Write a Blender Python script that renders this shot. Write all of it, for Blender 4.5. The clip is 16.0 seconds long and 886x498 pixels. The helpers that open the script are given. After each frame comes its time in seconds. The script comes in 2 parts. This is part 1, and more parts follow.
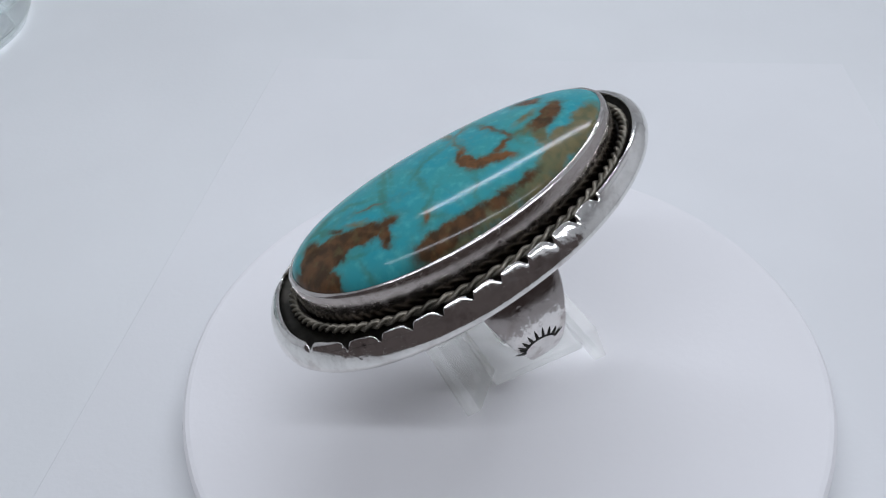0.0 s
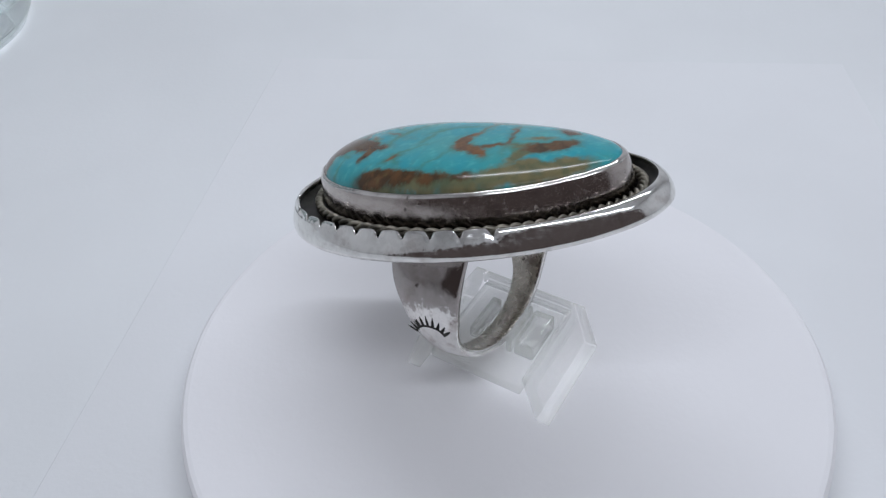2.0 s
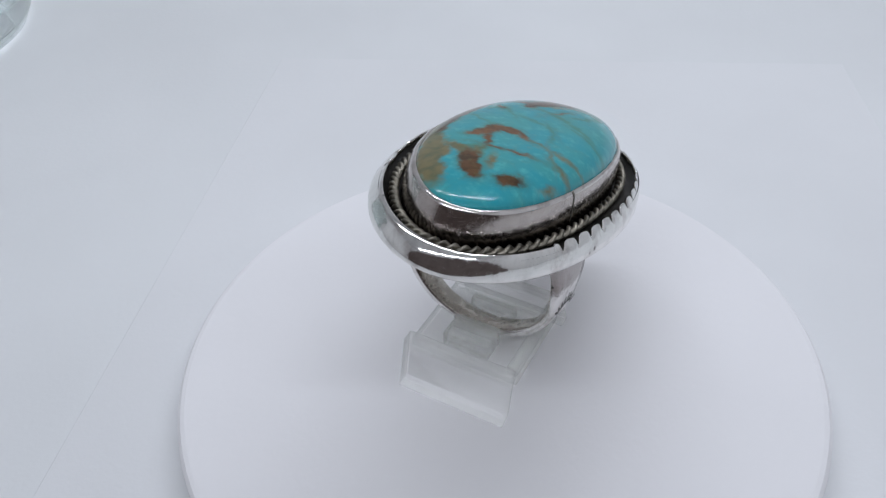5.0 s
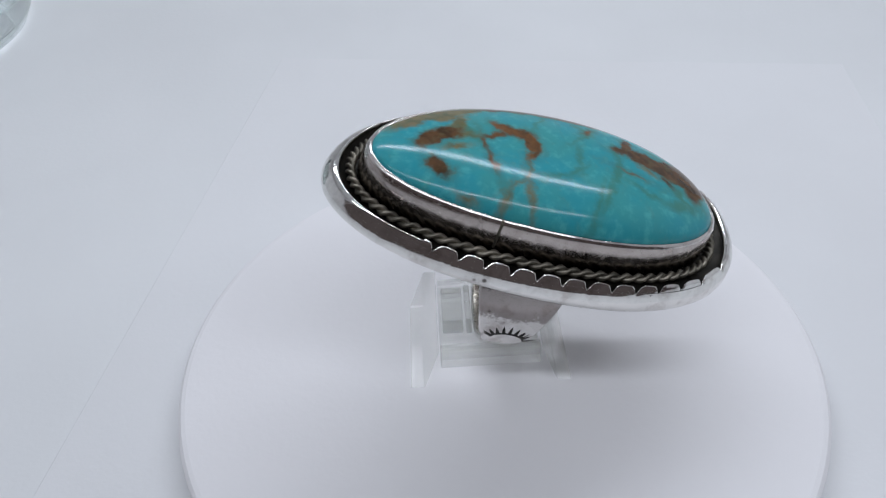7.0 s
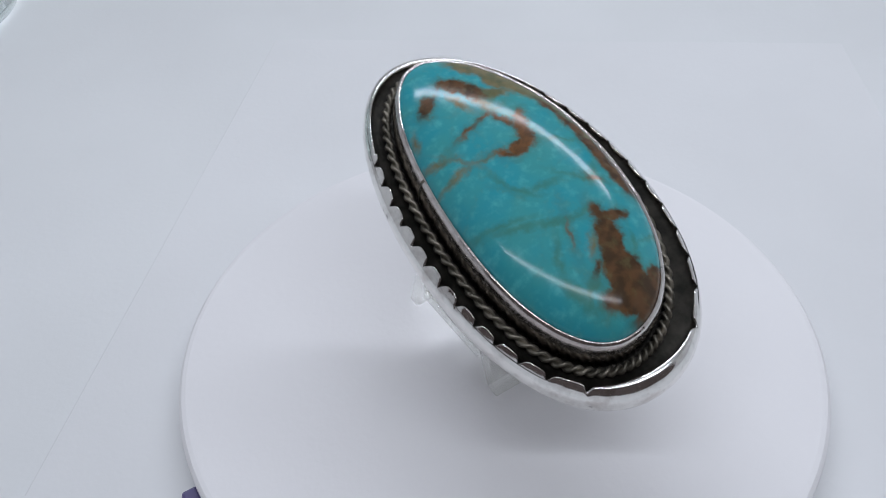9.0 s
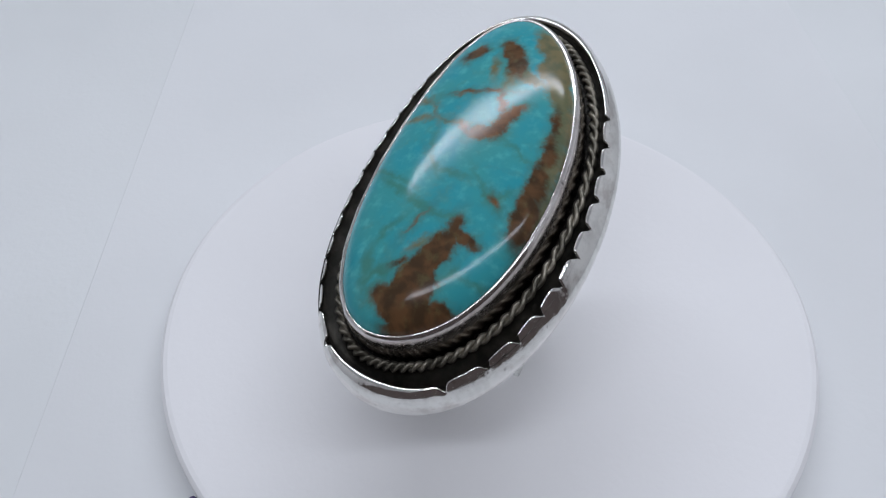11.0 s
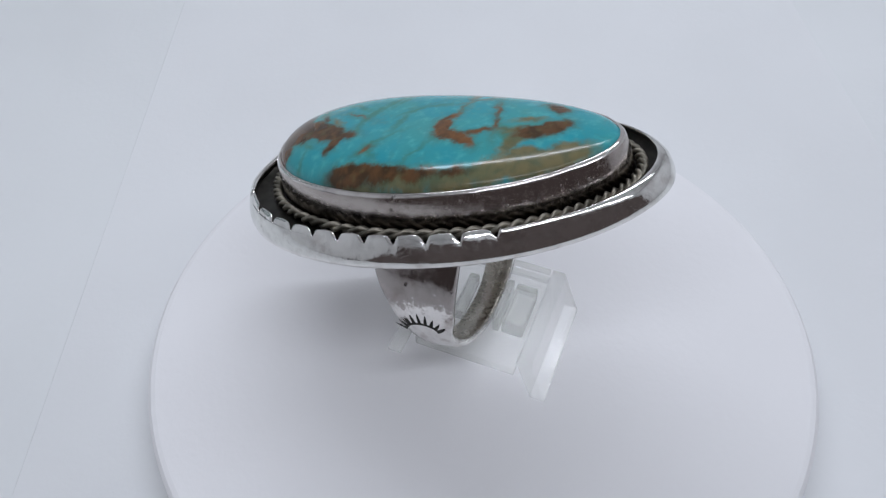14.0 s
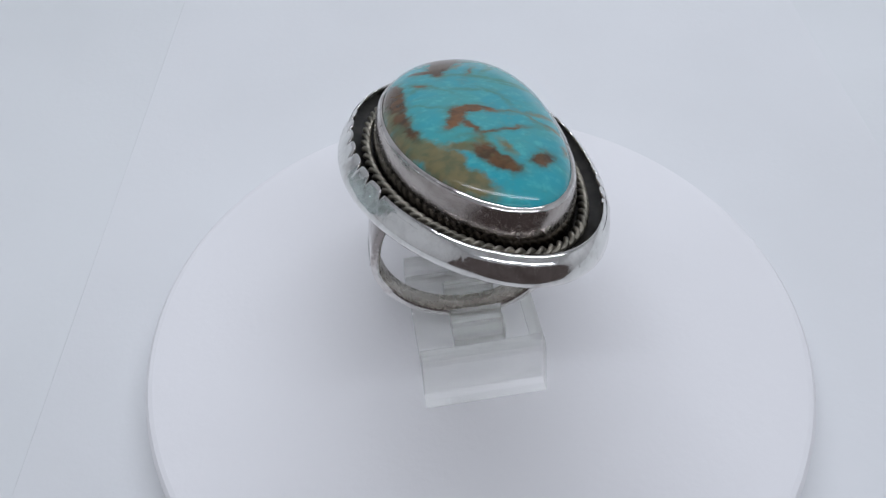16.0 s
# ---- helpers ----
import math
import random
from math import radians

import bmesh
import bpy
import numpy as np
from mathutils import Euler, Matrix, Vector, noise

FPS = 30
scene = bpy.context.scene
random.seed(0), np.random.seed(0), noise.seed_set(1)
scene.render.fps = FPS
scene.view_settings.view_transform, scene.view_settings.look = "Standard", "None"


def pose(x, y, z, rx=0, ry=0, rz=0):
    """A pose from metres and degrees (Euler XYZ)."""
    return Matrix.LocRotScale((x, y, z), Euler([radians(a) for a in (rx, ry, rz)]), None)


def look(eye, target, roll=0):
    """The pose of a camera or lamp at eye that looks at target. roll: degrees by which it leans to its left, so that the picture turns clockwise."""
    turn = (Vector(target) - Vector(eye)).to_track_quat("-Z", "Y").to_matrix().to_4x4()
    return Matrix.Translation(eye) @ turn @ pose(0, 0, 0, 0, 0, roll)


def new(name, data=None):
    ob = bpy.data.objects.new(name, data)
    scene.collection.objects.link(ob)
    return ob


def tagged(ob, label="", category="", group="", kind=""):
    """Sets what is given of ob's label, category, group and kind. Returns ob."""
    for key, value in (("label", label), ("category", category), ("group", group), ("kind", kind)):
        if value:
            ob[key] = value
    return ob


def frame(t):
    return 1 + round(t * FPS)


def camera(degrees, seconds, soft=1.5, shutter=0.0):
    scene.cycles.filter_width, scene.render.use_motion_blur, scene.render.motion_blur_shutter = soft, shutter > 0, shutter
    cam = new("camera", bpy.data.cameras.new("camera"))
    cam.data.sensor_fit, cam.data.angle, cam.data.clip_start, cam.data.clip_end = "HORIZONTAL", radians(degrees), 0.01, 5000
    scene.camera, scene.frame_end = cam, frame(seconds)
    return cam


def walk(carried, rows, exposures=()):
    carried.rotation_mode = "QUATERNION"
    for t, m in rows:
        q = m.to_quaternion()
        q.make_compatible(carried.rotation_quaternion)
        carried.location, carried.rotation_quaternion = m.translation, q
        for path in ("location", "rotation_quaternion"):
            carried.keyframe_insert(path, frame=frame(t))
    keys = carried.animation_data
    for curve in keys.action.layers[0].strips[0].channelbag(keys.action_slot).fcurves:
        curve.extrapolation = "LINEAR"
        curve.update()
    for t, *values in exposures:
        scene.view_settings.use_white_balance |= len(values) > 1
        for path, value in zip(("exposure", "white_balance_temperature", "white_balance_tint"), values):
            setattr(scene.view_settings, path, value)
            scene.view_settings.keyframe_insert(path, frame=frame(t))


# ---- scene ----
cam = camera(59.85, 16.0, soft=1.25)

# the camera stands still, is shifted by hand once, and then stands still again
A_POSE = pose(0.00000, -0.06500, 0.07300, 48.93, 2.73, 2.96)
B_POSE = pose(-0.00768, -0.05438, 0.07619, 41.06, 1.10, -5.27)
walk(cam, [
    (0.0, A_POSE),
    (8.3, A_POSE),
    (10.3, pose(-0.00589, -0.06072, 0.07283, 43.66, 2.33, -2.02)),
    (10.5, pose(-0.00788, -0.05997, 0.07254, 45.03, 2.13, -3.27)),
    (11.0, pose(-0.00945, -0.05862, 0.07457, 42.47, 0.57, -5.06)),
    (11.5, pose(-0.00885, -0.05585, 0.07699, 40.29, 0.73, -5.24)),
    (12.0, pose(-0.00983, -0.05424, 0.07691, 40.39, 0.01, -6.50)),
    (12.5, pose(-0.00863, -0.05415, 0.07733, 40.05, 0.70, -5.88)),
    (13.0, B_POSE),
    (16.0, B_POSE),
])

# ---------------------------------------------------------------- light
world = bpy.data.worlds.new("world")
scene.world = world
world.use_nodes = True
world.node_tree.nodes["Background"].inputs[0].default_value = (0.82, 0.70, 0.73, 1)
world.node_tree.nodes["Background"].inputs[1].default_value = 0.085


def strip_lamp(name, eye, target, length, width, watts, colour=(0.85, 0.895, 1.0)):
    data = bpy.data.lights.new(name, "AREA")
    data.shape, data.size, data.size_y = "RECTANGLE", length, width
    data.energy, data.color = watts, colour
    ob = new(name, data)
    ob.matrix_world = look(eye, target)
    return ob


strip_lamp("strip_lamp_back", (0.03, 0.185, 0.30), (0.03, 0.02, 0), 0.41, 0.016, 0.56)
strip_lamp("strip_lamp_front", (0.03, -0.115, 0.30), (0.03, 0.0, 0), 0.42, 0.016, 0.385)


# ---------------------------------------------------------------- materials
def material(name):
    m = bpy.data.materials.new(name)
    m.use_nodes = True
    nt = m.node_tree
    return m, nt, nt.nodes["Principled BSDF"]


def node(nt, kind, **values):
    n = nt.nodes.new(kind)
    for key, value in values.items():
        n.inputs[key.replace("_", " ")].default_value = value
    return n


def op(nt, operation, a, b=None, c=None):
    n = nt.nodes.new("ShaderNodeMath")
    n.operation = operation
    for i, x in enumerate((a, b, c)):
        if x is None:
            continue
        if isinstance(x, (int, float)):
            n.inputs[i].default_value = x
        else:
            nt.links.new(x, n.inputs[i])
    return n.outputs[0]


def mix(nt, fac, a, b):
    n = nt.nodes.new("ShaderNodeMix")
    n.data_type = "RGBA"
    for sock, x in ((n.inputs[0], fac), (n.inputs[6], a), (n.inputs[7], b)):
        if isinstance(x, (int, float)):
            sock.default_value = x
        elif isinstance(x, tuple):
            sock.default_value = (*x, 1)
        else:
            nt.links.new(x, sock)
    return n.outputs[2]


def smooth(nt, x, lo, hi):
    n = nt.nodes.new("ShaderNodeMapRange")
    n.interpolation_type = "SMOOTHSTEP"
    nt.links.new(x, n.inputs[0])
    n.inputs[1].default_value, n.inputs[2].default_value = lo, hi
    return n.outputs[0]


def noise_tex(nt, vec, scale, detail=3.0, rough=0.55, dist=0.0):
    n = node(nt, "ShaderNodeTexNoise", Scale=scale, Detail=detail, Roughness=rough, Distortion=dist)
    nt.links.new(vec, n.inputs["Vector"])
    return n


def bump(nt, bsdf, height, strength, distance):
    n = node(nt, "ShaderNodeBump", Strength=strength, Distance=distance)
    nt.links.new(height, n.inputs["Height"])
    nt.links.new(n.outputs[0], bsdf.inputs["Normal"])


def coords(nt):
    return nt.nodes.new("ShaderNodeTexCoord").outputs["Object"]


def paper(name, base, rough=0.6, grain=900.0):
    m, nt, b = material(name)
    co = coords(nt)
    big = noise_tex(nt, co, 14.0, 3.0)
    fine = noise_tex(nt, co, grain, 4.0)
    lo = tuple(c * 0.94 for c in base)
    nt.links.new(mix(nt, smooth(nt, big.outputs[0], 0.3, 0.7), lo, base), b.inputs["Base Color"])
    b.inputs["Roughness"].default_value = rough
    bump(nt, b, fine.outputs[0], 0.15, 0.0002)
    return m


def silver(name, tint=(0.80, 0.84, 0.82), rough=0.16, stain=0.35, oxide_shade=None, relief=1.0, blackened=None):
    """Hand-polished silver with scratches, small pits and a thin brown tarnish in patches. Two levels (mm): above the
    first, a dark reflection and old tarnish are painted in; below the second, a dark reflection and blackening.
    """
    m, nt, b = material(name)
    co = coords(nt)
    patch = noise_tex(nt, co, 330.0, 5.0, 0.66)
    fine = noise_tex(nt, co, 1700.0, 3.0, 0.6)
    blotch = noise_tex(nt, co, 620.0, 4.0, 0.65, 0.6)
    pits = nt.nodes.new("ShaderNodeTexVoronoi")
    pits.inputs["Scale"].default_value = 520.0
    nt.links.new(co, pits.inputs["Vector"])
    hole = op(nt, "MULTIPLY", op(nt, "SUBTRACT", 1.0, smooth(nt, pits.outputs["Distance"], 0.06, 0.18)), smooth(nt, patch.outputs[0], 0.50, 0.58))
    dirt = op(nt, "MULTIPLY", smooth(nt, patch.outputs[0], 0.50, 0.68), stain)
    grey = tuple(c * 0.87 for c in tint)
    col = mix(nt, smooth(nt, blotch.outputs[0], 0.42, 0.68), tint, grey)
    col = mix(nt, dirt, col, (0.33, 0.27, 0.25))
    # dark reflection on the shoulders painted in, with a speckled edge of old tarnish
    if oxide_shade is not None:
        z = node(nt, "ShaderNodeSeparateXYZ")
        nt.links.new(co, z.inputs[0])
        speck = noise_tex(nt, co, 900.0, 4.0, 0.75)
        level = op(nt, "MULTIPLY_ADD", patch.outputs[0], 5.0, op(nt, "MULTIPLY_ADD", z.outputs[2], 1000.0, -oxide_shade - 2.5))
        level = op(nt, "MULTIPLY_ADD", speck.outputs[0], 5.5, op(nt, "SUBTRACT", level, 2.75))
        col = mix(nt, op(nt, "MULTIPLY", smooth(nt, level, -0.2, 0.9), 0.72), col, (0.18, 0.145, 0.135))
    # dark lower reflection painted into the colour together with blackening, softly edged
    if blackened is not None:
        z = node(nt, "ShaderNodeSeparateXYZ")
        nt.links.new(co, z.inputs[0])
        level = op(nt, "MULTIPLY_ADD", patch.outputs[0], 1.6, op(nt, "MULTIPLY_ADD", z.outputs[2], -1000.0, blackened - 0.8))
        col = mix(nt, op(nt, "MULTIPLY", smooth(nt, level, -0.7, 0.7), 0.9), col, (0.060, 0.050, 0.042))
    nt.links.new(mix(nt, op(nt, "MULTIPLY", hole, 0.85), col, (0.05, 0.04, 0.035)), b.inputs["Base Color"])
    b.inputs["Metallic"].default_value = 1.0
    r = op(nt, "ADD", op(nt, "MULTIPLY", smooth(nt, fine.outputs[0], 0.35, 0.75), 0.12), rough - 0.05)
    r = op(nt, "ADD", r, op(nt, "MULTIPLY", smooth(nt, blotch.outputs[0], 0.45, 0.7), 0.05))
    nt.links.new(r, b.inputs["Roughness"])
    hand = noise_tex(nt, co, 420.0, 3.0, 0.55)
    h = op(nt, "ADD", op(nt, "MULTIPLY", fine.outputs[0], 0.16), hand.outputs[0])
    h = op(nt, "MULTIPLY_ADD", noise_tex(nt, co, 170.0, 1.0).outputs[0], 3.5, h)
    h = op(nt, "SUBTRACT", h, op(nt, "MULTIPLY", hole, 0.6))
    bump(nt, b, h, 0.5 * relief, 0.00009)
    return m


def dark_silver(name, tone=0.014):
    """Silver blackened with liver of sulphur in the recess."""
    m, nt, b = material(name)
    co = coords(nt)
    patch = noise_tex(nt, co, 500.0, 4.0, 0.6)
    nt.links.new(mix(nt, smooth(nt, patch.outputs[0], 0.35, 0.7), (tone * 0.8, tone * 0.75, tone * 0.6),
                     (tone * 2.4, tone * 2.2, tone * 1.8)), b.inputs["Base Color"])
    b.inputs["Metallic"].default_value = 0.8
    b.inputs["Roughness"].default_value = 0.42
    bump(nt, b, patch.outputs[0], 0.2, 0.00004)
    return m


def clear_acrylic(name, tint=(0.985, 0.99, 0.985), ior=1.49, clear=0.64, milk=0.09):
    """Clear plastic or glass, faintly milky with wear, that lets most light straight through."""
    m, nt, b = material(name)
    co = coords(nt)
    fine = noise_tex(nt, co, 700.0, 3.0)
    b.inputs["Base Color"].default_value = (*tint, 1)
    b.inputs["Transmission Weight"].default_value = 1.0
    b.inputs["IOR"].default_value = ior
    nt.links.new(op(nt, "MULTIPLY", smooth(nt, fine.outputs[0], 0.55, 0.8), 0.12), b.inputs["Roughness"])
    thin = node(nt, "ShaderNodeBsdfTransparent", Color=(*tint, 1))
    haze = node(nt, "ShaderNodeBsdfDiffuse", Color=(0.95, 0.95, 0.89, 1))
    first = node(nt, "ShaderNodeMixShader", Fac=clear)
    second = node(nt, "ShaderNodeMixShader", Fac=milk)
    nt.links.new(b.outputs[0], first.inputs[1])
    nt.links.new(thin.outputs[0], first.inputs[2])
    nt.links.new(first.outputs[0], second.inputs[1])
    nt.links.new(haze.outputs[0], second.inputs[2])
    nt.links.new(second.outputs[0], nt.nodes["Material Output"].inputs["Surface"])
    return m


# matrix in the stone: streaks from one point to another along and across it, and their half width, in mm
RUST_HOOK = ((2.9, 0.7, 2.2, -0.9, 0.42), (2.3, -0.9, 2.8, -2.6, 0.85), (2.9, -2.7, 5.0, -3.0, 0.95), (4.8, -3.2, 6.2, -3.9, 0.60), (5.2, -2.5, 7.6, -1.7, 0.48),
             (7.8, -1.7, 7.3, 0.4, 0.30), (7.3, 0.4, 6.3, 3.1, 0.32), (-3.7, -5.5, -4.3, -6.0, 0.34), (-7.2, -0.3, -9.0, 0.3, 0.18))
RUST_EDGE = ((7.4, -7.1, 4.5, -7.7, 0.45), (4.5, -7.7, 0.6, -8.4, 0.60), (0.6, -8.3, -2.5, -8.4, 0.90), (-2.5, -8.4, -6.3, -8.6, 1.10),
             (13.6, 0.5, 12.2, -0.9, 0.95), (12.4, -0.9, 10.6, -1.7, 1.05), (12.5, 3.1, 11.3, 4.0, 0.85))
RUST_END = ((-6.7, -3.5, -9.2, -3.6, 0.70), (-9.0, -3.4, -11.2, -2.4, 1.40), (-11.2, -2.4, -13.2, -1.8, 1.35), (-12.6, -2.2, -15.5, -2.2, 1.95), (-15.4, -0.2, -16.2, -5.4, 1.70),
            (-14.8, -4.8, -15.6, -6.8, 1.05), (-15.9, -4.0, -17.4, -1.4, 1.10), (-7.8, -3.8, -8.6, -5.6, 0.75), (-11.8, -0.8, -12.4, 0.2, 0.35), (-14.6, -0.6, -15.6, 0.9, 0.55))
TAN = ((16.2, -2.4, 13.4, -4.6, 1.30), (13.4, -4.6, 10.8, -5.4, 1.55), (10.8, -5.5, 8.0, -7.4, 1.20), (10.3, -2.0, 9.7, -4.6, 0.85), (8.0, -7.9, 4.0, -8.5, 1.05), (4.0, -8.6, -0.5, -9.0, 1.00),
       (10.6, -1.5, 8.6, -1.6, 0.50), (2.5, 7.4, 3.1, 3.6, 0.30), (3.1, 3.6, 2.9, 1.0, 0.22), (5.6, 7.2, 5.0, 4.9, 0.34), (5.0, 4.9, 3.2, 3.6, 0.20), (9.6, 6.2, 8.4, 6.6, 0.36),
       (11.2, 0.8, 9.4, 0.2, 0.50), (-9.4, -1.4, -10.6, -0.6, 0.40), (-0.5, -9.5, -6.2, -9.8, 0.85))
GREEN = ((0.6, 2.6, -1.1, 2.1, 0.22), (-1.1, 2.1, -2.5, 0.6, 0.26), (-2.5, 0.6, -2.5, -2.1, 0.26), (-4.5, 5.3, -5.8, 2.1, 0.30), (-5.8, 2.1, -6.7, -0.6, 0.34), (-6.7, -0.6, -6.6, -2.6, 0.26),
         (-3.7, 6.6, -4.5, 3.3, 0.26), (-2.6, -6.7, -3.9, -5.6, 0.28), (-2.4, -3.6, -4.0, -5.4, 0.18), (-12.0, 3.0, -14.2, 2.4, 0.50), (-12.2, -4.4, -10.4, -5.4, 0.26), (-11.6, -6.0, -11.5, -7.6, 0.30),
         (-8.2, 1.6, -10.5, 2.6, 0.30), (-13.2, 0.8, -14.2, 2.2, 0.55), (8.6, -1.5, 9.6, -3.0, 0.40), (2.0, -4.6, 1.0, -6.4, 0.16))
BLUE = ((-12.7, -5.3, -12.4, -6.7, 0.95), (-10.4, -6.3, -8.8, -7.5, 1.20), (-14.0, 1.2, -14.6, 2.0, 0.35))


def turquoise(name):
    m, nt, b = material(name)
    co = coords(nt)
    flat = node(nt, "ShaderNodeVectorMath")
    flat.operation = "MULTIPLY"
    flat.inputs[1].default_value = (1000.0, 1000.0, 0.0)
    nt.links.new(co, flat.inputs[0])
    warp = noise_tex(nt, flat.outputs[0], 0.7, 4.5, 0.62)
    sub = node(nt, "ShaderNodeVectorMath")
    sub.operation = "SUBTRACT"
    nt.links.new(warp.outputs[1], sub.inputs[0])
    sub.inputs[1].default_value = (0.5, 0.5, 0.5)
    amp = node(nt, "ShaderNodeVectorMath")
    amp.operation = "MULTIPLY_ADD"
    amp.inputs[1].default_value = (1.9, 1.9, 0.0)
    nt.links.new(sub.outputs[0], amp.inputs[0])
    nt.links.new(flat.outputs[0], amp.inputs[2])
    pos = amp.outputs[0]

    def field(blobs):
        best = None
        for x0, y0, x1, y1, r in blobs:
            x, y, rx, ry = (x0 + x1) / 2, (y0 + y1) / 2, math.hypot(x1 - x0, y1 - y0) / 2 + r, r
            mp = nt.nodes.new("ShaderNodeMapping")
            mp.vector_type = "TEXTURE"
            mp.inputs["Location"].default_value = (x, y, 0)
            mp.inputs["Rotation"].default_value = (0, 0, math.atan2(y1 - y0, x1 - x0))
            mp.inputs["Scale"].default_value = (rx, ry, 1)
            nt.links.new(pos, mp.inputs["Vector"])
            ln = nt.nodes.new("ShaderNodeVectorMath")
            ln.operation = "LENGTH"
            nt.links.new(mp.outputs[0], ln.inputs[0])
            d = op(nt, "MULTIPLY", op(nt, "SUBTRACT", ln.outputs["Value"], 1.0), min(rx, ry))
            best = d if best is None else op(nt, "MINIMUM", best, d)
        return best

    def cover(blobs, lo, hi):
        return op(nt, "SUBTRACT", 1.0, smooth(nt, field(blobs), lo, hi))

    tone = noise_tex(nt, flat.outputs[0], 0.16, 3.0)
    cloud = noise_tex(nt, flat.outputs[0], 0.9, 4.0)
    blue = mix(nt, smooth(nt, tone.outputs[0], 0.35, 0.65), (0.030, 0.305, 0.365), (0.050, 0.315, 0.325))
    blue = mix(nt, op(nt, "MULTIPLY", smooth(nt, cloud.outputs[0], 0.45, 0.75), 0.55), blue, (0.10, 0.46, 0.48))
    # faint net of greenish cracks
    cells = nt.nodes.new("ShaderNodeTexVoronoi")
    cells.feature = "DISTANCE_TO_EDGE"
    cells.inputs["Scale"].default_value = 0.19
    nt.links.new(pos, cells.inputs["Vector"])
    crack = op(nt, "SUBTRACT", 1.0, smooth(nt, cells.outputs["Distance"], 0.0, 0.085))
    crack = op(nt, "MULTIPLY", crack, op(nt, "MULTIPLY", smooth(nt, cloud.outputs[0], 0.42, 0.62), 0.28))
    col = mix(nt, crack, blue, (0.05, 0.17, 0.13))
    col = mix(nt, op(nt, "MULTIPLY", cover(GREEN, -0.35, 0.5), 0.62), col, (0.055, 0.17, 0.11))
    grain = noise_tex(nt, flat.outputs[0], 0.75, 3.0, 0.5, 0.4)
    tan = mix(nt, smooth(nt, grain.outputs[0], 0.35, 0.7), (0.20, 0.142, 0.052), (0.125, 0.106, 0.040))
    col = mix(nt, op(nt, "MULTIPLY", cover(TAN, -0.5, 0.45), 0.9), col, tan)
    bright = mix(nt, smooth(nt, grain.outputs[0], 0.36, 0.66), (0.190, 0.084, 0.032), (0.105, 0.056, 0.026))
    brown = mix(nt, smooth(nt, grain.outputs[0], 0.36, 0.66), (0.118, 0.060, 0.027), (0.060, 0.035, 0.018))
    brown = mix(nt, op(nt, "MULTIPLY", smooth(nt, cloud.outputs[0], 0.5, 0.75), 0.6), brown, (0.13, 0.105, 0.045))
    for blobs, shade in ((RUST_END, brown), (RUST_EDGE, brown), (RUST_HOOK, bright)):
        spread = field(blobs)
        col = mix(nt, op(nt, "MULTIPLY", op(nt, "SUBTRACT", 1.0, smooth(nt, spread, -0.2, 0.8)), 0.45), col, (0.075, 0.14, 0.085))
        col = mix(nt, op(nt, "SUBTRACT", 1.0, smooth(nt, spread, -0.35, 0.22)), col, shade)
    col = mix(nt, cover(BLUE, -0.4, 0.2), col, blue)
    nt.links.new(col, b.inputs["Base Color"])
    b.inputs["Specular IOR Level"].default_value = 0.24
    nt.links.new(op(nt, "ADD", op(nt, "MULTIPLY", smooth(nt, cloud.outputs[0], 0.4, 0.7), 0.06), 0.11), b.inputs["Roughness"])
    bump(nt, b, grain.outputs[0], 0.05, 0.00001)
    return m


M_TABLE = paper("table_paper", (0.775, 0.792, 0.797))
M_CARD = paper("card_paper", (0.786, 0.797, 0.805))
M_DISC = paper("disc_board", (0.855, 0.85, 0.86), 0.6)
M_WALL = paper("tent_cloth", (0.82, 0.82, 0.82))
M_PURPLE = paper("violet_plastic", (0.10, 0.08, 0.22), 0.35)
M_GAP_SHADE = paper("gap_shade_grey", (0.13, 0.125, 0.14), 0.5)
M_SILVER = silver("silver", (0.81, 0.80, 0.775), 0.10, 0.40)
M_SATIN = silver("silver_worn", (0.72, 0.69, 0.665), 0.17, 0.55)
M_BEZEL = silver("silver_tarnished_shaded", (0.52, 0.47, 0.44), 0.21, 0.25, relief=0.5, blackened=0.5)
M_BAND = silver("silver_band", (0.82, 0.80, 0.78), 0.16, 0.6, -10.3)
M_INNER = silver("silver_inner_dull", (0.44, 0.41, 0.36), 0.28, 0.6)
M_SEAM = dark_silver("silver_solder", 0.11)
M_DARK = dark_silver("silver_blackened")
M_ROPE = dark_silver("silver_rope", 0.14)
M_ACRYLIC = clear_acrylic("acrylic")
M_STONE = turquoise("turquoise_stone")
M_CLIP = clear_acrylic("acrylic_clip", (0.98, 0.99, 0.985), 1.49, 0.42, 0.14)
M_GLASS = clear_acrylic("glass", (0.90, 0.94, 0.935), 1.5, 0.35, 0.02)
M_STAMP = dark_silver("stamp_black", 0.015)


# ---------------------------------------------------------------- mesh helpers
def finish(bm, name, mat, parent=None, label="", smooth_shade=True):
    bmesh.ops.recalc_face_normals(bm, faces=bm.faces)
    me = bpy.data.meshes.new(name)
    bm.to_mesh(me)
    bm.free()
    me.materials.append(mat)
    for p in me.polygons:
        p.use_smooth = smooth_shade
    ob = new(name, me)
    ob.parent = parent
    if label:
        tagged(ob, label)
    return ob


def part(name, bm, mat, parent, label="", smooth_shade=True):
    return finish(bm, name, mat, parent, label, smooth_shade)


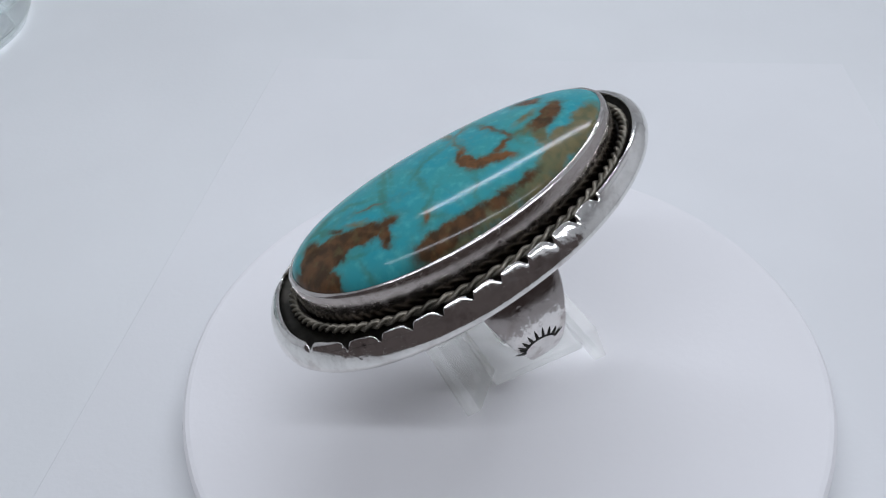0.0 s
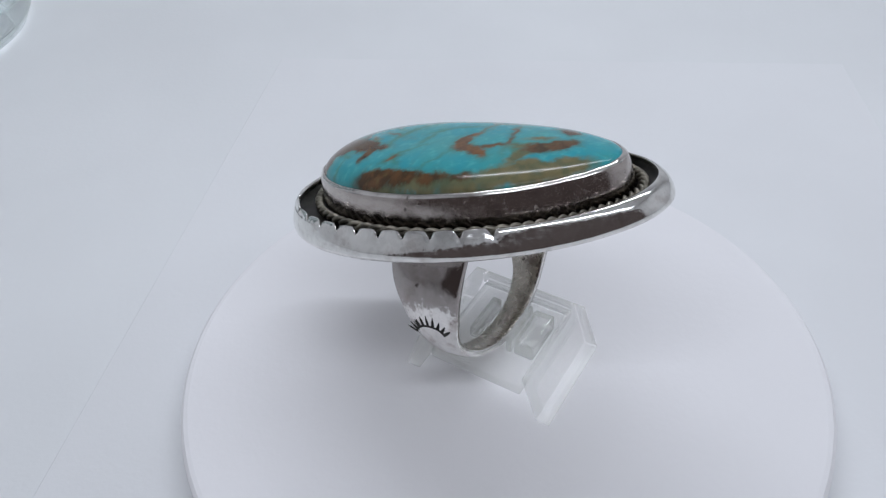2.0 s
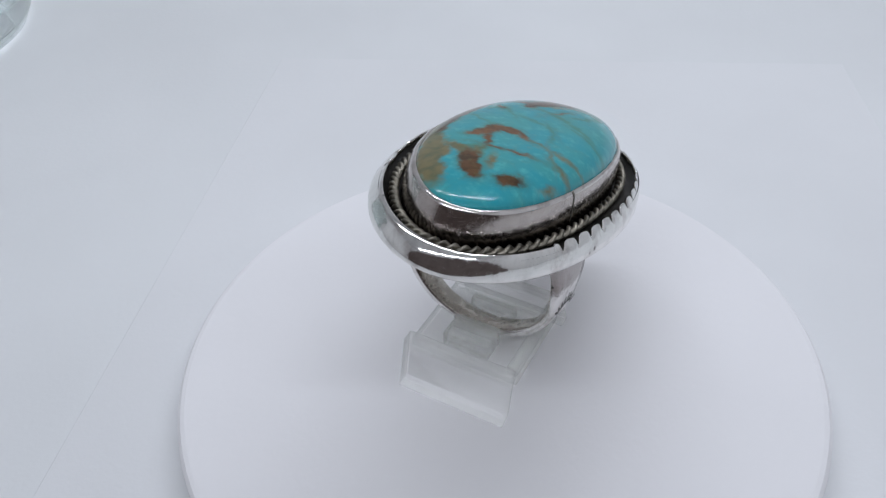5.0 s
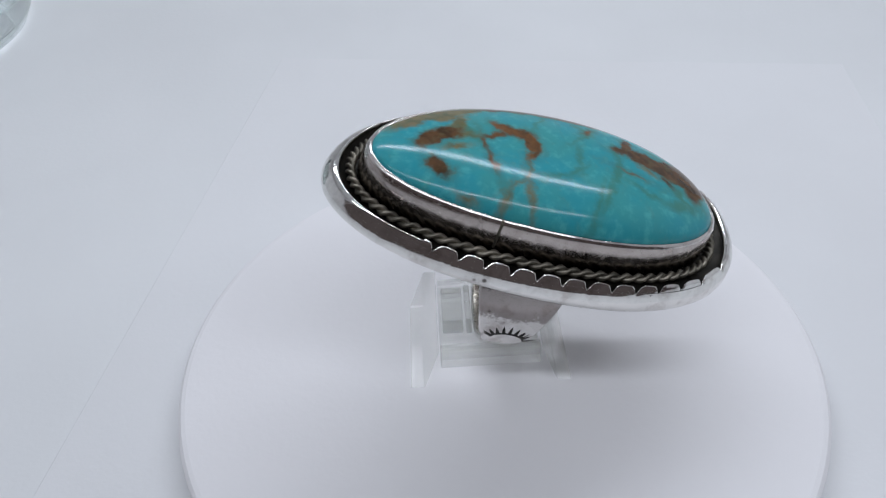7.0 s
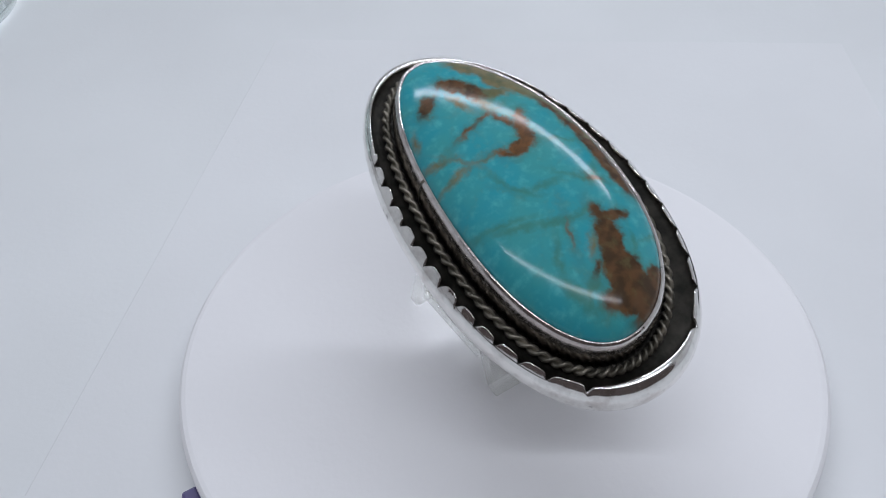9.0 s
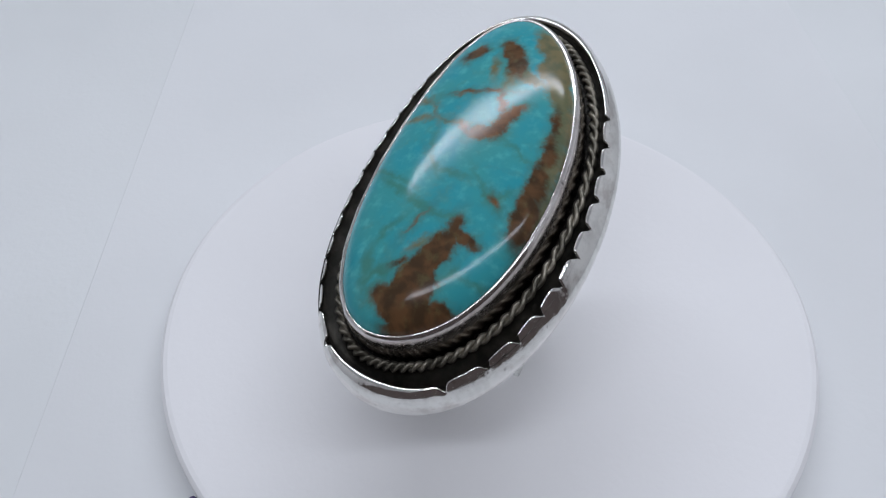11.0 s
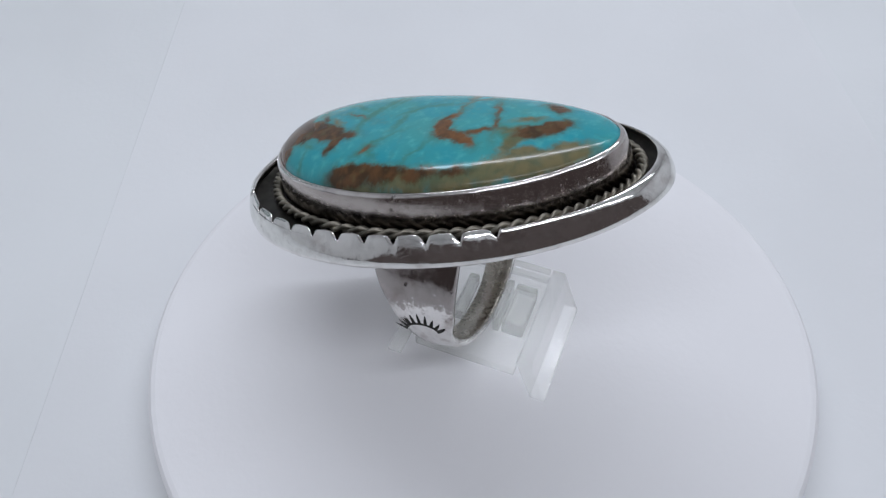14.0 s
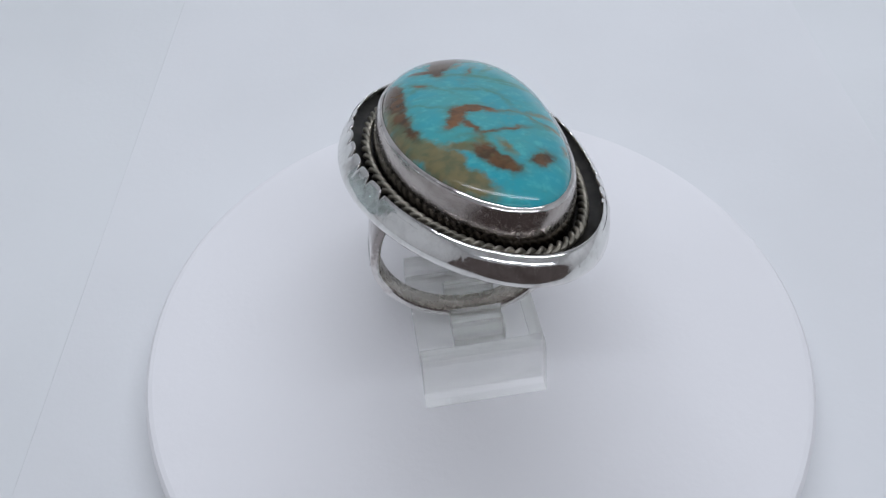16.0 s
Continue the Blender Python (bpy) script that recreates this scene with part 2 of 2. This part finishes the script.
def add_box(bm, x0, y0, z0, x1, y1, z1, bevel=0.0, segments=2):
    vs = bmesh.ops.create_cube(bm, size=1.0)["verts"]
    for v in vs:
        v.co = Vector(((x0 + x1) / 2 + v.co.x * (x1 - x0), (y0 + y1) / 2 + v.co.y * (y1 - y0), (z0 + z1) / 2 + v.co.z * (z1 - z0)))
    if bevel:
        es = list({e for v in vs for e in v.link_edges})
        bmesh.ops.bevel(bm, geom=es, offset=bevel, segments=segments, affect="EDGES", profile=0.5)
    return bm


def loft(bm, rings, closed_ring=True, cap_start=False, cap_end=False):
    """Quads between rings of equally many points."""
    rows = [[bm.verts.new(p) for p in ring] for ring in rings]
    n = len(rows[0])
    for r0, r1 in zip(rows, rows[1:]):
        for i in range(n if closed_ring else n - 1):
            j = (i + 1) % n
            bm.faces.new((r0[i], r0[j], r1[j], r1[i]))
    if cap_start:
        bm.faces.new(list(reversed(rows[0])))
    if cap_end:
        bm.faces.new(rows[-1])
    return rows


# ---------------------------------------------------------------- the place
DISC_R, DISC_T, DISC_X = 0.0393, 0.0048, 0.0003
CARD_TOP, TABLE_TOP = -0.0050, -0.0056


def build_place():
    bm = bmesh.new()
    add_box(bm, -0.34, -0.16, TABLE_TOP - 0.02, 0.34, 0.34, TABLE_TOP)
    tagged(finish(bm, "floor", M_TABLE, smooth_shade=False), "matt white paper covering the floor of the photo tent", kind="structure")
    for nm, box in (("wall_back", (-0.34, 0.34, -0.02, 0.34, 0.35, 0.36)), ("wall_left", (-0.35, -0.16, -0.02, -0.34, 0.35, 0.36)),
                    ("wall_right", (0.34, -0.16, -0.02, 0.35, 0.35, 0.36)), ("ceiling", (-0.35, -0.16, 0.36, 0.35, 0.35, 0.37))):
        bm = bmesh.new()
        add_box(bm, *box)
        tagged(finish(bm, nm, M_WALL, smooth_shade=False), "white cloth side of the photo tent", kind="structure")
    # unseen flap, added to narrow the dark opening mirrored in the silver
    bm = bmesh.new()
    add_box(bm, -0.35, -0.165, 0.27, 0.35, -0.16, 0.37)
    tagged(finish(bm, "bounce_flap_front", M_WALL, smooth_shade=False), "unseen white flap added over the tent's open front to shape reflections", kind="structure")
    # rectangular card, a little askew
    card = tagged(finish(add_box(bmesh.new(), -0.0575, -0.115, 0, 0.0600, 0.0850, 0.0006, 0.0002), "card", M_CARD, smooth_shade=False),
                  "thin white card lying on the white paper floor", "card")
    card.matrix_basis = pose(0.0049, 0.0, CARD_TOP - 0.0006, 0, 0, -3.5)
    # round board that turns
    bm = bmesh.new()
    prof = [(0.0, 0.0), (DISC_R - 0.0010, 0.0), (DISC_R - 0.0005, -0.0001), (DISC_R - 0.0001, -0.0005), (DISC_R, -0.0010), (DISC_R, -DISC_T + 0.0003), (DISC_R - 0.0003, -DISC_T), (0.0, -DISC_T)]
    n = 128
    loft(bm, [[(DISC_X + r * math.cos(2 * math.pi * i / n), r * math.sin(2 * math.pi * i / n), z) for i in range(n)] for r, z in prof[1:-1]],
         cap_start=True, cap_end=True)
    disc = tagged(finish(bm, "turntable_disc", M_DISC, smooth_shade=False), "round white board turning under the ring stand", "turntable")
    # dark sliver standing in for the shaded gap beyond the board on one side
    bm = bmesh.new()
    arc = [radians(187 + 16 * i / 24) for i in range(25)]
    swell = [0.00034 * math.sin(math.pi * i / 24) for i in range(25)]
    loft(bm, [[(DISC_X + r * math.cos(a), r * math.sin(a), z) for z, r in ((-0.0021, DISC_R - 0.001), (-0.0021, DISC_R + w), (-0.0034, DISC_R + w), (-0.0034, DISC_R - 0.001))]
              for a, w in zip(arc, swell)], cap_start=True, cap_end=True)
    part("gap_shade", bm, M_GAP_SHADE, disc, "dark grey sliver added for the shaded gap under the board", smooth_shade=False)
    # violet tab at the edge of the board
    foot = tagged(finish(add_box(bmesh.new(), -0.0030, -0.0010, 0, 0.0030, 0.0010, 0.0016, 0.0004), "plastic_tab", M_PURPLE, smooth_shade=False),
                  "dark violet plastic tab on the card beside the white board", "plastic tab")
    foot.matrix_basis = pose(-0.0327, -0.0231, CARD_TOP, 0, 0, -56.5)
    # glass vessel at the back
    bm = bmesh.new()
    n = 72
    prof = [(0.030, 0.0), (0.0345, 0.0008), (0.0365, 0.004), (0.0370, 0.012), (0.0370, 0.080), (0.0362, 0.0815), (0.0350, 0.080), (0.0350, 0.014), (0.0330, 0.008), (0.028, 0.0065)]
    loft(bm, [[(r * math.cos(2 * math.pi * i / n), r * math.sin(2 * math.pi * i / n), z) for i in range(n)] for r, z in prof], cap_start=True, cap_end=True)
    jar = tagged(finish(bm, "glass_jar", M_GLASS), "clear greenish glass jar standing behind the white card", "jar")
    jar.location = (-0.1495, 0.1005, TABLE_TOP)
    jar.visible_shadow = False
    return card, disc


card, disc = build_place()

# ---------------------------------------------------------------- the finger ring, in its own space: u along the stone, v across, h up
MM = 0.001
# outlines: half length and half width in mm, and the way in which each departs from an ellipse
R_INNER = ((22.10, 11.63), (1.0000, -0.0290, -0.0364, -0.0304, 0.0312, 0.0232, 0.0220, -0.0163, 0.0002))
R_OUTER = ((23.60, 12.77), (1.0000, -0.0300, -0.0450, -0.0285, 0.0301, 0.0171, 0.0240, -0.0048, 0.0002))
R_BEZEL = ((18.95, 8.68), (1.0000, -0.0150, -0.0614, -0.0253, 0.0146, 0.0179, 0.0377, -0.0040, 0.0005))
H_BEZEL, H_DOME, H_FLOOR, H_UNDER = 2.7, 2.5, -1.2, -2.85


def outline(shape, phi):
    (a, b), co = shape
    r = co[0]
    for j in range(1, 5):
        r += co[2 * j - 1] * math.cos(j * phi) + co[2 * j] * math.sin(j * phi)
    return Vector((a * r * math.cos(phi), b * r * math.sin(phi)))


def outward(shape, phi):
    d = outline(shape, phi + 0.004) - outline(shape, phi - 0.004)
    return Vector((d.y, -d.x)).normalized()


def at(shape, phi, h, grow=0.0):
    p = outline(shape, phi) + outward(shape, phi) * grow
    return Vector((p.x * MM, p.y * MM, h * MM))


def between(phi, f, h, grow=0.0):
    """A point f of the way from the inner rim line to the outer one."""
    p = outline(R_INNER, phi) * (1 - f) + outline(R_OUTER, phi) * f + outward(R_INNER, phi) * grow
    return Vector((p.x * MM, p.y * MM, h * MM))


# filed notches on both long sides, by their place along the stone
NOTCHES = [(10.5 - 3.0 * k, -1) for k in range(11)] + [(11.2 - 2.55 * k, 1) for k in range(13)]


def notch_angles():
    """The angle of each notch on the inner rim line."""
    grid = [(2 * math.pi * i / 2000, outline(R_INNER, 2 * math.pi * i / 2000)) for i in range(2000)]
    return [min((abs(p.x - u), a) for a, p in grid if p.y * side > 0)[1] for u, side in NOTCHES]


def notch_cut(points, here, way):
    """How far the edge is filed away here (1 at a notch), and how much the lobe between two notches swells: steep on one side, sloping on the other."""
    d = sorted(((here - p).length, (here - p).dot(way)) for p in points)
    reach = 0.20 if d[0][1] < 0 else 0.46
    cut = math.exp(-(d[0][0] / reach) ** 2)
    lobe = max(0.0, 1 - (d[0][0] / 1.5 - 1) ** 2) if d[1][0] < 3.6 else 0.0
    return cut, lobe


BAND_V, BAND_H, BAND_A, BAND_U = -0.65, -11.6, 10.1, 0.2


def band_bend(s):
    """Round below, squarer towards the shoulders."""
    return 0.78 if s > 0 else 0.96


def band_rise(s):
    """Half the loop's height, below and above its middle."""
    return 9.75 if s > 0 else 8.3


def band_point(psi, u, out=0.0):
    """A point of the band's outer face at the angle psi from the v axis, u along the stone."""
    c, s = math.cos(psi), math.sin(psi)
    e = lambda x: math.copysign(abs(x) ** band_bend(s), x)
    p = Vector((BAND_V + BAND_A * e(c), BAND_H + band_rise(s) * e(s)))
    q = p + Vector((c, s)) * out
    return Vector((u * MM, q.x * MM, q.y * MM))


def band_half(psi):
    """Half the band's width: broad at the shoulders, narrow below."""
    s = math.sin(psi)
    return 1.5 + 3.5 / (1 + math.exp(-s * 4.2))


def build_ring():
    ring = tagged(new("finger_ring"), "large silver ring with oval turquoise stone, in a clear stand", "ring")
    N = 240
    P = [2 * math.pi * i / N for i in range(N)]
    # stone
    bm = bmesh.new()
    rings = [[at(R_BEZEL, p, H_BEZEL - 1.2, -0.25) for p in P]]
    K = 30
    for k in range(K):
        s = 1 - (k / K) ** 1.25
        h = H_BEZEL + H_DOME * (1 - s ** 3.1) ** 0.66
        lean = [1 - 0.24 * s * math.cos(p) for p in P]  # the stone is thicker towards its broad end
        rings.append([Vector((*(at(R_BEZEL, p, 0, -0.2).xy * s), (H_BEZEL + (h - H_BEZEL) * k) * MM)) for p, k in zip(P, lean)])
    rows = loft(bm, rings)
    top = bm.verts.new((0, 0, (H_BEZEL + H_DOME) * MM))
    for i in range(N):
        bm.faces.new((rows[-1][i], rows[-1][(i + 1) % N], top))
    part("stone", bm, M_STONE, ring, "polished blue-green turquoise cabochon with brown matrix")
    # bezel wall
    bm = bmesh.new()
    wave = lambda p: 0.5 * math.sin(9 * p) + 0.5 * math.sin(23 * p + 1)
    prof = [(0.75, H_FLOOR - 0.3), (0.68, -0.4), (0.62, 0.4), (0.55, 1.1), (0.44, 1.8), (0.31, 2.35), (0.26, 2.46)]
    edge = [(0.26, 2.46), (0.20, 2.56), (0.12, H_BEZEL - 0.06), (-0.02, H_BEZEL + 0.06), (-0.17, H_BEZEL + 0.07), (-0.26, H_BEZEL - 0.05), (-0.24, H_BEZEL - 0.8)]
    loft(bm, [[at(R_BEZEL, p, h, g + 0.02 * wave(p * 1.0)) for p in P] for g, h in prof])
    bezel = part("bezel", bm, M_BEZEL, ring, "plain tarnished silver bezel strip, dark reflection painted in towards the channel")
    # bright line along the top of the bezel, put into a paler tint
    bm = bmesh.new()
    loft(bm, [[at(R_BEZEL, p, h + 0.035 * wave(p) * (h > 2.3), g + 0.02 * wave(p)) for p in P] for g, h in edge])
    part("bezel_edge", bm, M_SATIN, ring, "paler silver edge pressed over the stone")
    # soldered seam of the bezel strip
    seam = math.atan2(7.7 / 8.57, 5.2 / 18.62)
    bm = bmesh.new()
    loft(bm, [[at(R_BEZEL, seam + dx, h, g + 0.012) for dx in (-0.008, 0.008)] for g, h in prof[1:] + edge[1:4]], closed_ring=False)
    part("seam", bm, M_SEAM, bezel, "dark solder seam")
    # tray floor
    bm = bmesh.new()
    loft(bm, [[at(R_BEZEL, p, H_FLOOR, -1.0) for p in P], [at(R_BEZEL, p, H_FLOOR, 1.6) for p in P], [between(p, 0, H_FLOOR + 0.1, -0.2) for p in P],
              [between(p, 0, H_FLOOR + 0.5, 0.15) for p in P], [between(p, 0, -0.4, 0.45) for p in P]], cap_start=True)
    part("tray", bm, M_DARK, ring, "blackened silver channel round the stone")
    # rim with filed notches
    NR = 1400
    spots = [outline(R_INNER, a) for a in notch_angles()]
    angles = [2 * math.pi * i / NR for i in range(NR)]
    cuts = []
    for a in angles:
        o = outward(R_INNER, a)
        way = Vector((-o.y, o.x)) * (1 if o.y > 0 else -1)
        cuts.append(notch_cut(spots, outline(R_INNER, a), way))
    bm = bmesh.new()
    # flatter bevel along the notched sides, rounder at both ends
    prof = [(0.02, -0.45, 0.02, -0.45, 1.0), (0.0, -0.10, 0.0, -0.10, 1.0), (0.04, 0.06, 0.06, 0.08, 1.0), (0.10, 0.03, 0.20, 0.09, 1.0), (0.26, -0.24, 0.42, -0.06, 0.62),
            (0.46, -0.62, 0.64, -0.42, 0.16), (0.66, -1.04, 0.80, -0.85, 0.02), (0.83, -1.45, 0.91, -1.35, 0), (0.95, -1.86, 0.97, -1.80, 0), (1.0, -2.27, 1.0, -2.27, 0),
            (0.98, -2.65, 0.98, -2.65, 0), (0.82, -3.02, 0.82, -3.02, 0), (0.50, -3.18, 0.50, -3.18, 0)]
    flat = [min(1.0, max(0.0, (abs(math.sin(a)) - 0.35) / 0.35)) for a in angles]
    loops = []
    for f0, h0, f1, h1, w in prof:
        loop = []
        for a, (c, l), k in zip(angles, cuts, flat):
            f, h = f0 * k + f1 * (1 - k), h0 * k + h1 * (1 - k)
            if -1.5 < h < -0.1 and f < 0.9:  # the bevel lies flatter on one long side
                h *= 1 - 0.34 * max(0.0, math.sin(a))
            if h < -1.2:
                h = -1.2 + (h + 1.2) * 0.82
            deep = 1 + (0.20 * max(0.0, -math.cos(a)) - 0.13 * max(0.0, math.cos(a))) * min(1.0, max(0.0, -h / 2))
            loop.append(between(a, f, h * deep - w * (0.52 * c - 0.10 * l), w * (0.40 * c - 0.22 * l) * (1 - f)))
        loops.append(loop)
    loops.append([between(a, 0, H_UNDER * (1 + 0.20 * max(0.0, -math.cos(a)) - 0.13 * max(0.0, math.cos(a))), -1.0) for a in angles])
    loops.append([between(a, 0, H_UNDER, -4.0) for a in angles])
    loft(bm, loops, cap_end=True)
    part("rim", bm, M_SILVER, ring, "bright silver rim with filed notches along both long sides")
    # twisted wire: two strands round the bezel
    turns, steps, sides = 41, 41 * 15, 8
    for strand in range(2):
        loops = []
        for i in range(steps):
            a = 2 * math.pi * i / steps
            tw = turns * a + strand * math.pi
            o = outward(R_BEZEL, a)
            c = outline(R_BEZEL, a) + o * (1.40 + 0.25 * math.cos(tw))
            z = H_FLOOR + 0.56 + 0.25 * math.sin(tw)
            loops.append([Vector(((c.x + o.x * 0.29 * math.cos(b)) * MM, (c.y + o.y * 0.29 * math.cos(b)) * MM, (z + 0.29 * math.sin(b)) * MM))
                          for b in [2 * math.pi * k / sides for k in range(sides)]])
        bm = bmesh.new()
        loops.append(loops[0])
        loft(bm, loops)
        bmesh.ops.remove_doubles(bm, verts=bm.verts, dist=1e-7)
        part("wire_strand", bm, M_ROPE, ring, "darkened twisted silver wire")
    # band, a flat strip bent to a loop under the plate
    bm = bmesh.new()
    loops = []
    steps = 96
    for i in range(steps + 1):
        psi = radians(66) - radians(312) * i / steps
        w, t = band_half(psi), 0.95
        sec = [(-w, -0.15), (-w + 0.2, 0.0), (-w * 0.5, 0.06), (0, 0.09), (w * 0.5, 0.06), (w - 0.2, 0.0), (w, -0.15), (w, -t + 0.15), (w - 0.25, -t), (-w + 0.25, -t), (-w, -t + 0.15)]
        loops.append([band_point(psi, BAND_U + u, o) for u, o in sec])
    loft(bm, loops, cap_start=True, cap_end=True)
    band = part("band", bm, M_BAND, ring, "silver band, scratched and tarnished, with a dark reflection painted on the shoulders")
    # the inside of the loop takes a darker, duller silver
    band.data.materials.append(M_INNER)
    for p in band.data.polygons[:steps * 11]:
        if p.index % 11 in (7, 8, 9):
            p.material_index = 1
    # sunburst stamps: an arc with rays, on both shoulders
    for side, uc in ((-1, -0.3), (1, -0.2)):
        base = math.pi if side < 0 else 0.0

        def on_band(a, h):
            s = max(-1.0, min(1.0, h / band_rise(h)))
            ang = math.asin(math.copysign(abs(s) ** (1 / band_bend(h)), s))
            psi = base - ang if side < 0 else ang
            return band_point(psi, uc + a, 0.10)

        bm = bmesh.new()

        def stroke(pts, widths):
            left, right = [], []
            for k, (a, h) in enumerate(pts):
                a0, h0 = pts[max(k - 1, 0)]
                a1, h1 = pts[min(k + 1, len(pts) - 1)]
                d = Vector((a1 - a0, h1 - h0)).normalized() * widths[k]
                left.append(on_band(a - d.y, h + d.x))
                right.append(on_band(a + d.y, h - d.x))
            loft(bm, [left, right], closed_ring=False)

        arc = [(1.85 * math.cos(x), -1.5 + 1.05 * math.sin(x)) for x in [math.pi * k / 16 for k in range(17)]]
        stroke(arc, [0.13] * 17)
        for k in range(9):
            x = math.pi * (0.06 + 0.11 * k)
            a0, h0 = 1.92 * math.cos(x), -1.5 + 1.12 * math.sin(x)
            ln = 1.1 + 0.15 * math.sin(5 * k)
            d = Vector((math.cos(x) * 0.8, math.sin(x) + 0.25)).normalized() * ln
            stroke([(a0, h0), (a0 + d.x * 0.5, h0 + d.y * 0.5), (a0 + d.x, h0 + d.y)], [0.19, 0.15, 0.03])
        part("sunburst_stamp", bm, M_STAMP, band, "blackened sunburst stamp", smooth_shade=False)
    return ring


def build_stand():
    """A clear block with sloping ends, hollow below, and a slotted clip on top that grips the band."""
    stand = tagged(new("ring_stand"), "small clear acrylic stand clipped to the silver band", "ring stand")
    m = MM

    def prism(sec, y0, y1, bevel):
        bm = bmesh.new()
        r0 = [bm.verts.new((x * m, y0 * m, z * m)) for x, z in sec]
        r1 = [bm.verts.new((x * m, y1 * m, z * m)) for x, z in sec]
        for i in range(len(sec)):
            j = (i + 1) % len(sec)
            bm.faces.new((r0[i], r0[j], r1[j], r1[i]))
        bm.faces.new(r0)
        bm.faces.new(r1)
        bmesh.ops.bevel(bm, geom=bm.edges[:], offset=bevel * m, segments=2, affect="EDGES", profile=0.5)
        return bm

    for side, name in ((1, "end_wall"), (-1, "end_wall")):
        sec = [(side * x, z) for x, z in ((9.7, 0.03), (7.5, 6.2), (5.9, 6.2), (7.9, 0.03))]
        part(name, prism(sec, -6.9, 6.9, 0.2), M_ACRYLIC, stand, smooth_shade=False)
    part("top_plate", add_box(bmesh.new(), -5.85 * m, -6.9 * m, 3.4 * m, 5.85 * m, 6.9 * m, 4.7 * m, 0.15 * m), M_ACRYLIC, stand, smooth_shade=False)
    # a rail along one long side
    part("side_rail", add_box(bmesh.new(), -5.8 * m, 5.6 * m, 4.75 * m, 5.8 * m, 6.9 * m, 6.15 * m, 0.15 * m), M_ACRYLIC, stand, smooth_shade=False)
    # jaws of the clip on both sides of the band, and the broad block in front of them
    for x0, x1, z1 in ((-2.9, -1.7, 6.4), (1.9, 2.6, 7.3)):
        part("clip_jaw", add_box(bmesh.new(), x0 * m, -2.9 * m, 4.75 * m, x1 * m, 2.9 * m, z1 * m, 0.15 * m), M_CLIP, stand, smooth_shade=False)
    part("clip_block", add_box(bmesh.new(), 2.9 * m, -2.9 * m, 4.75 * m, 5.4 * m, 2.9 * m, 7.1 * m, 0.3 * m, 3), M_CLIP, stand, smooth_shade=False)
    for child in stand.children:
        child.visible_shadow = False
    return stand


ring = build_ring()
stand = build_stand()
STAND_M = pose(0.0016, -0.0002, 0.0, 0, 0, 29.5)
# its pose on the turning board
RING_M = Matrix(((0.84172, -0.43452, -0.32047, -0.00413), (0.44918, 0.89291, -0.03090, -0.00173), (0.29958, -0.11794, 0.94675, 0.02382), (0, 0, 0, 1)))


def motions():
    rows = [0.25 * i for i in range(34)] + [10.25 + 0.25 * i for i in range(24)]
    turn = lambda t: -29.1656 * t - (8.71 if t > 9 else 0.0)
    for thing, rest in ((disc, Matrix()), (ring, RING_M), (stand, STAND_M)):
        walk(thing, [(t, pose(0, 0, 0, 0, 0, turn(t)) @ rest) for t in rows])


motions()
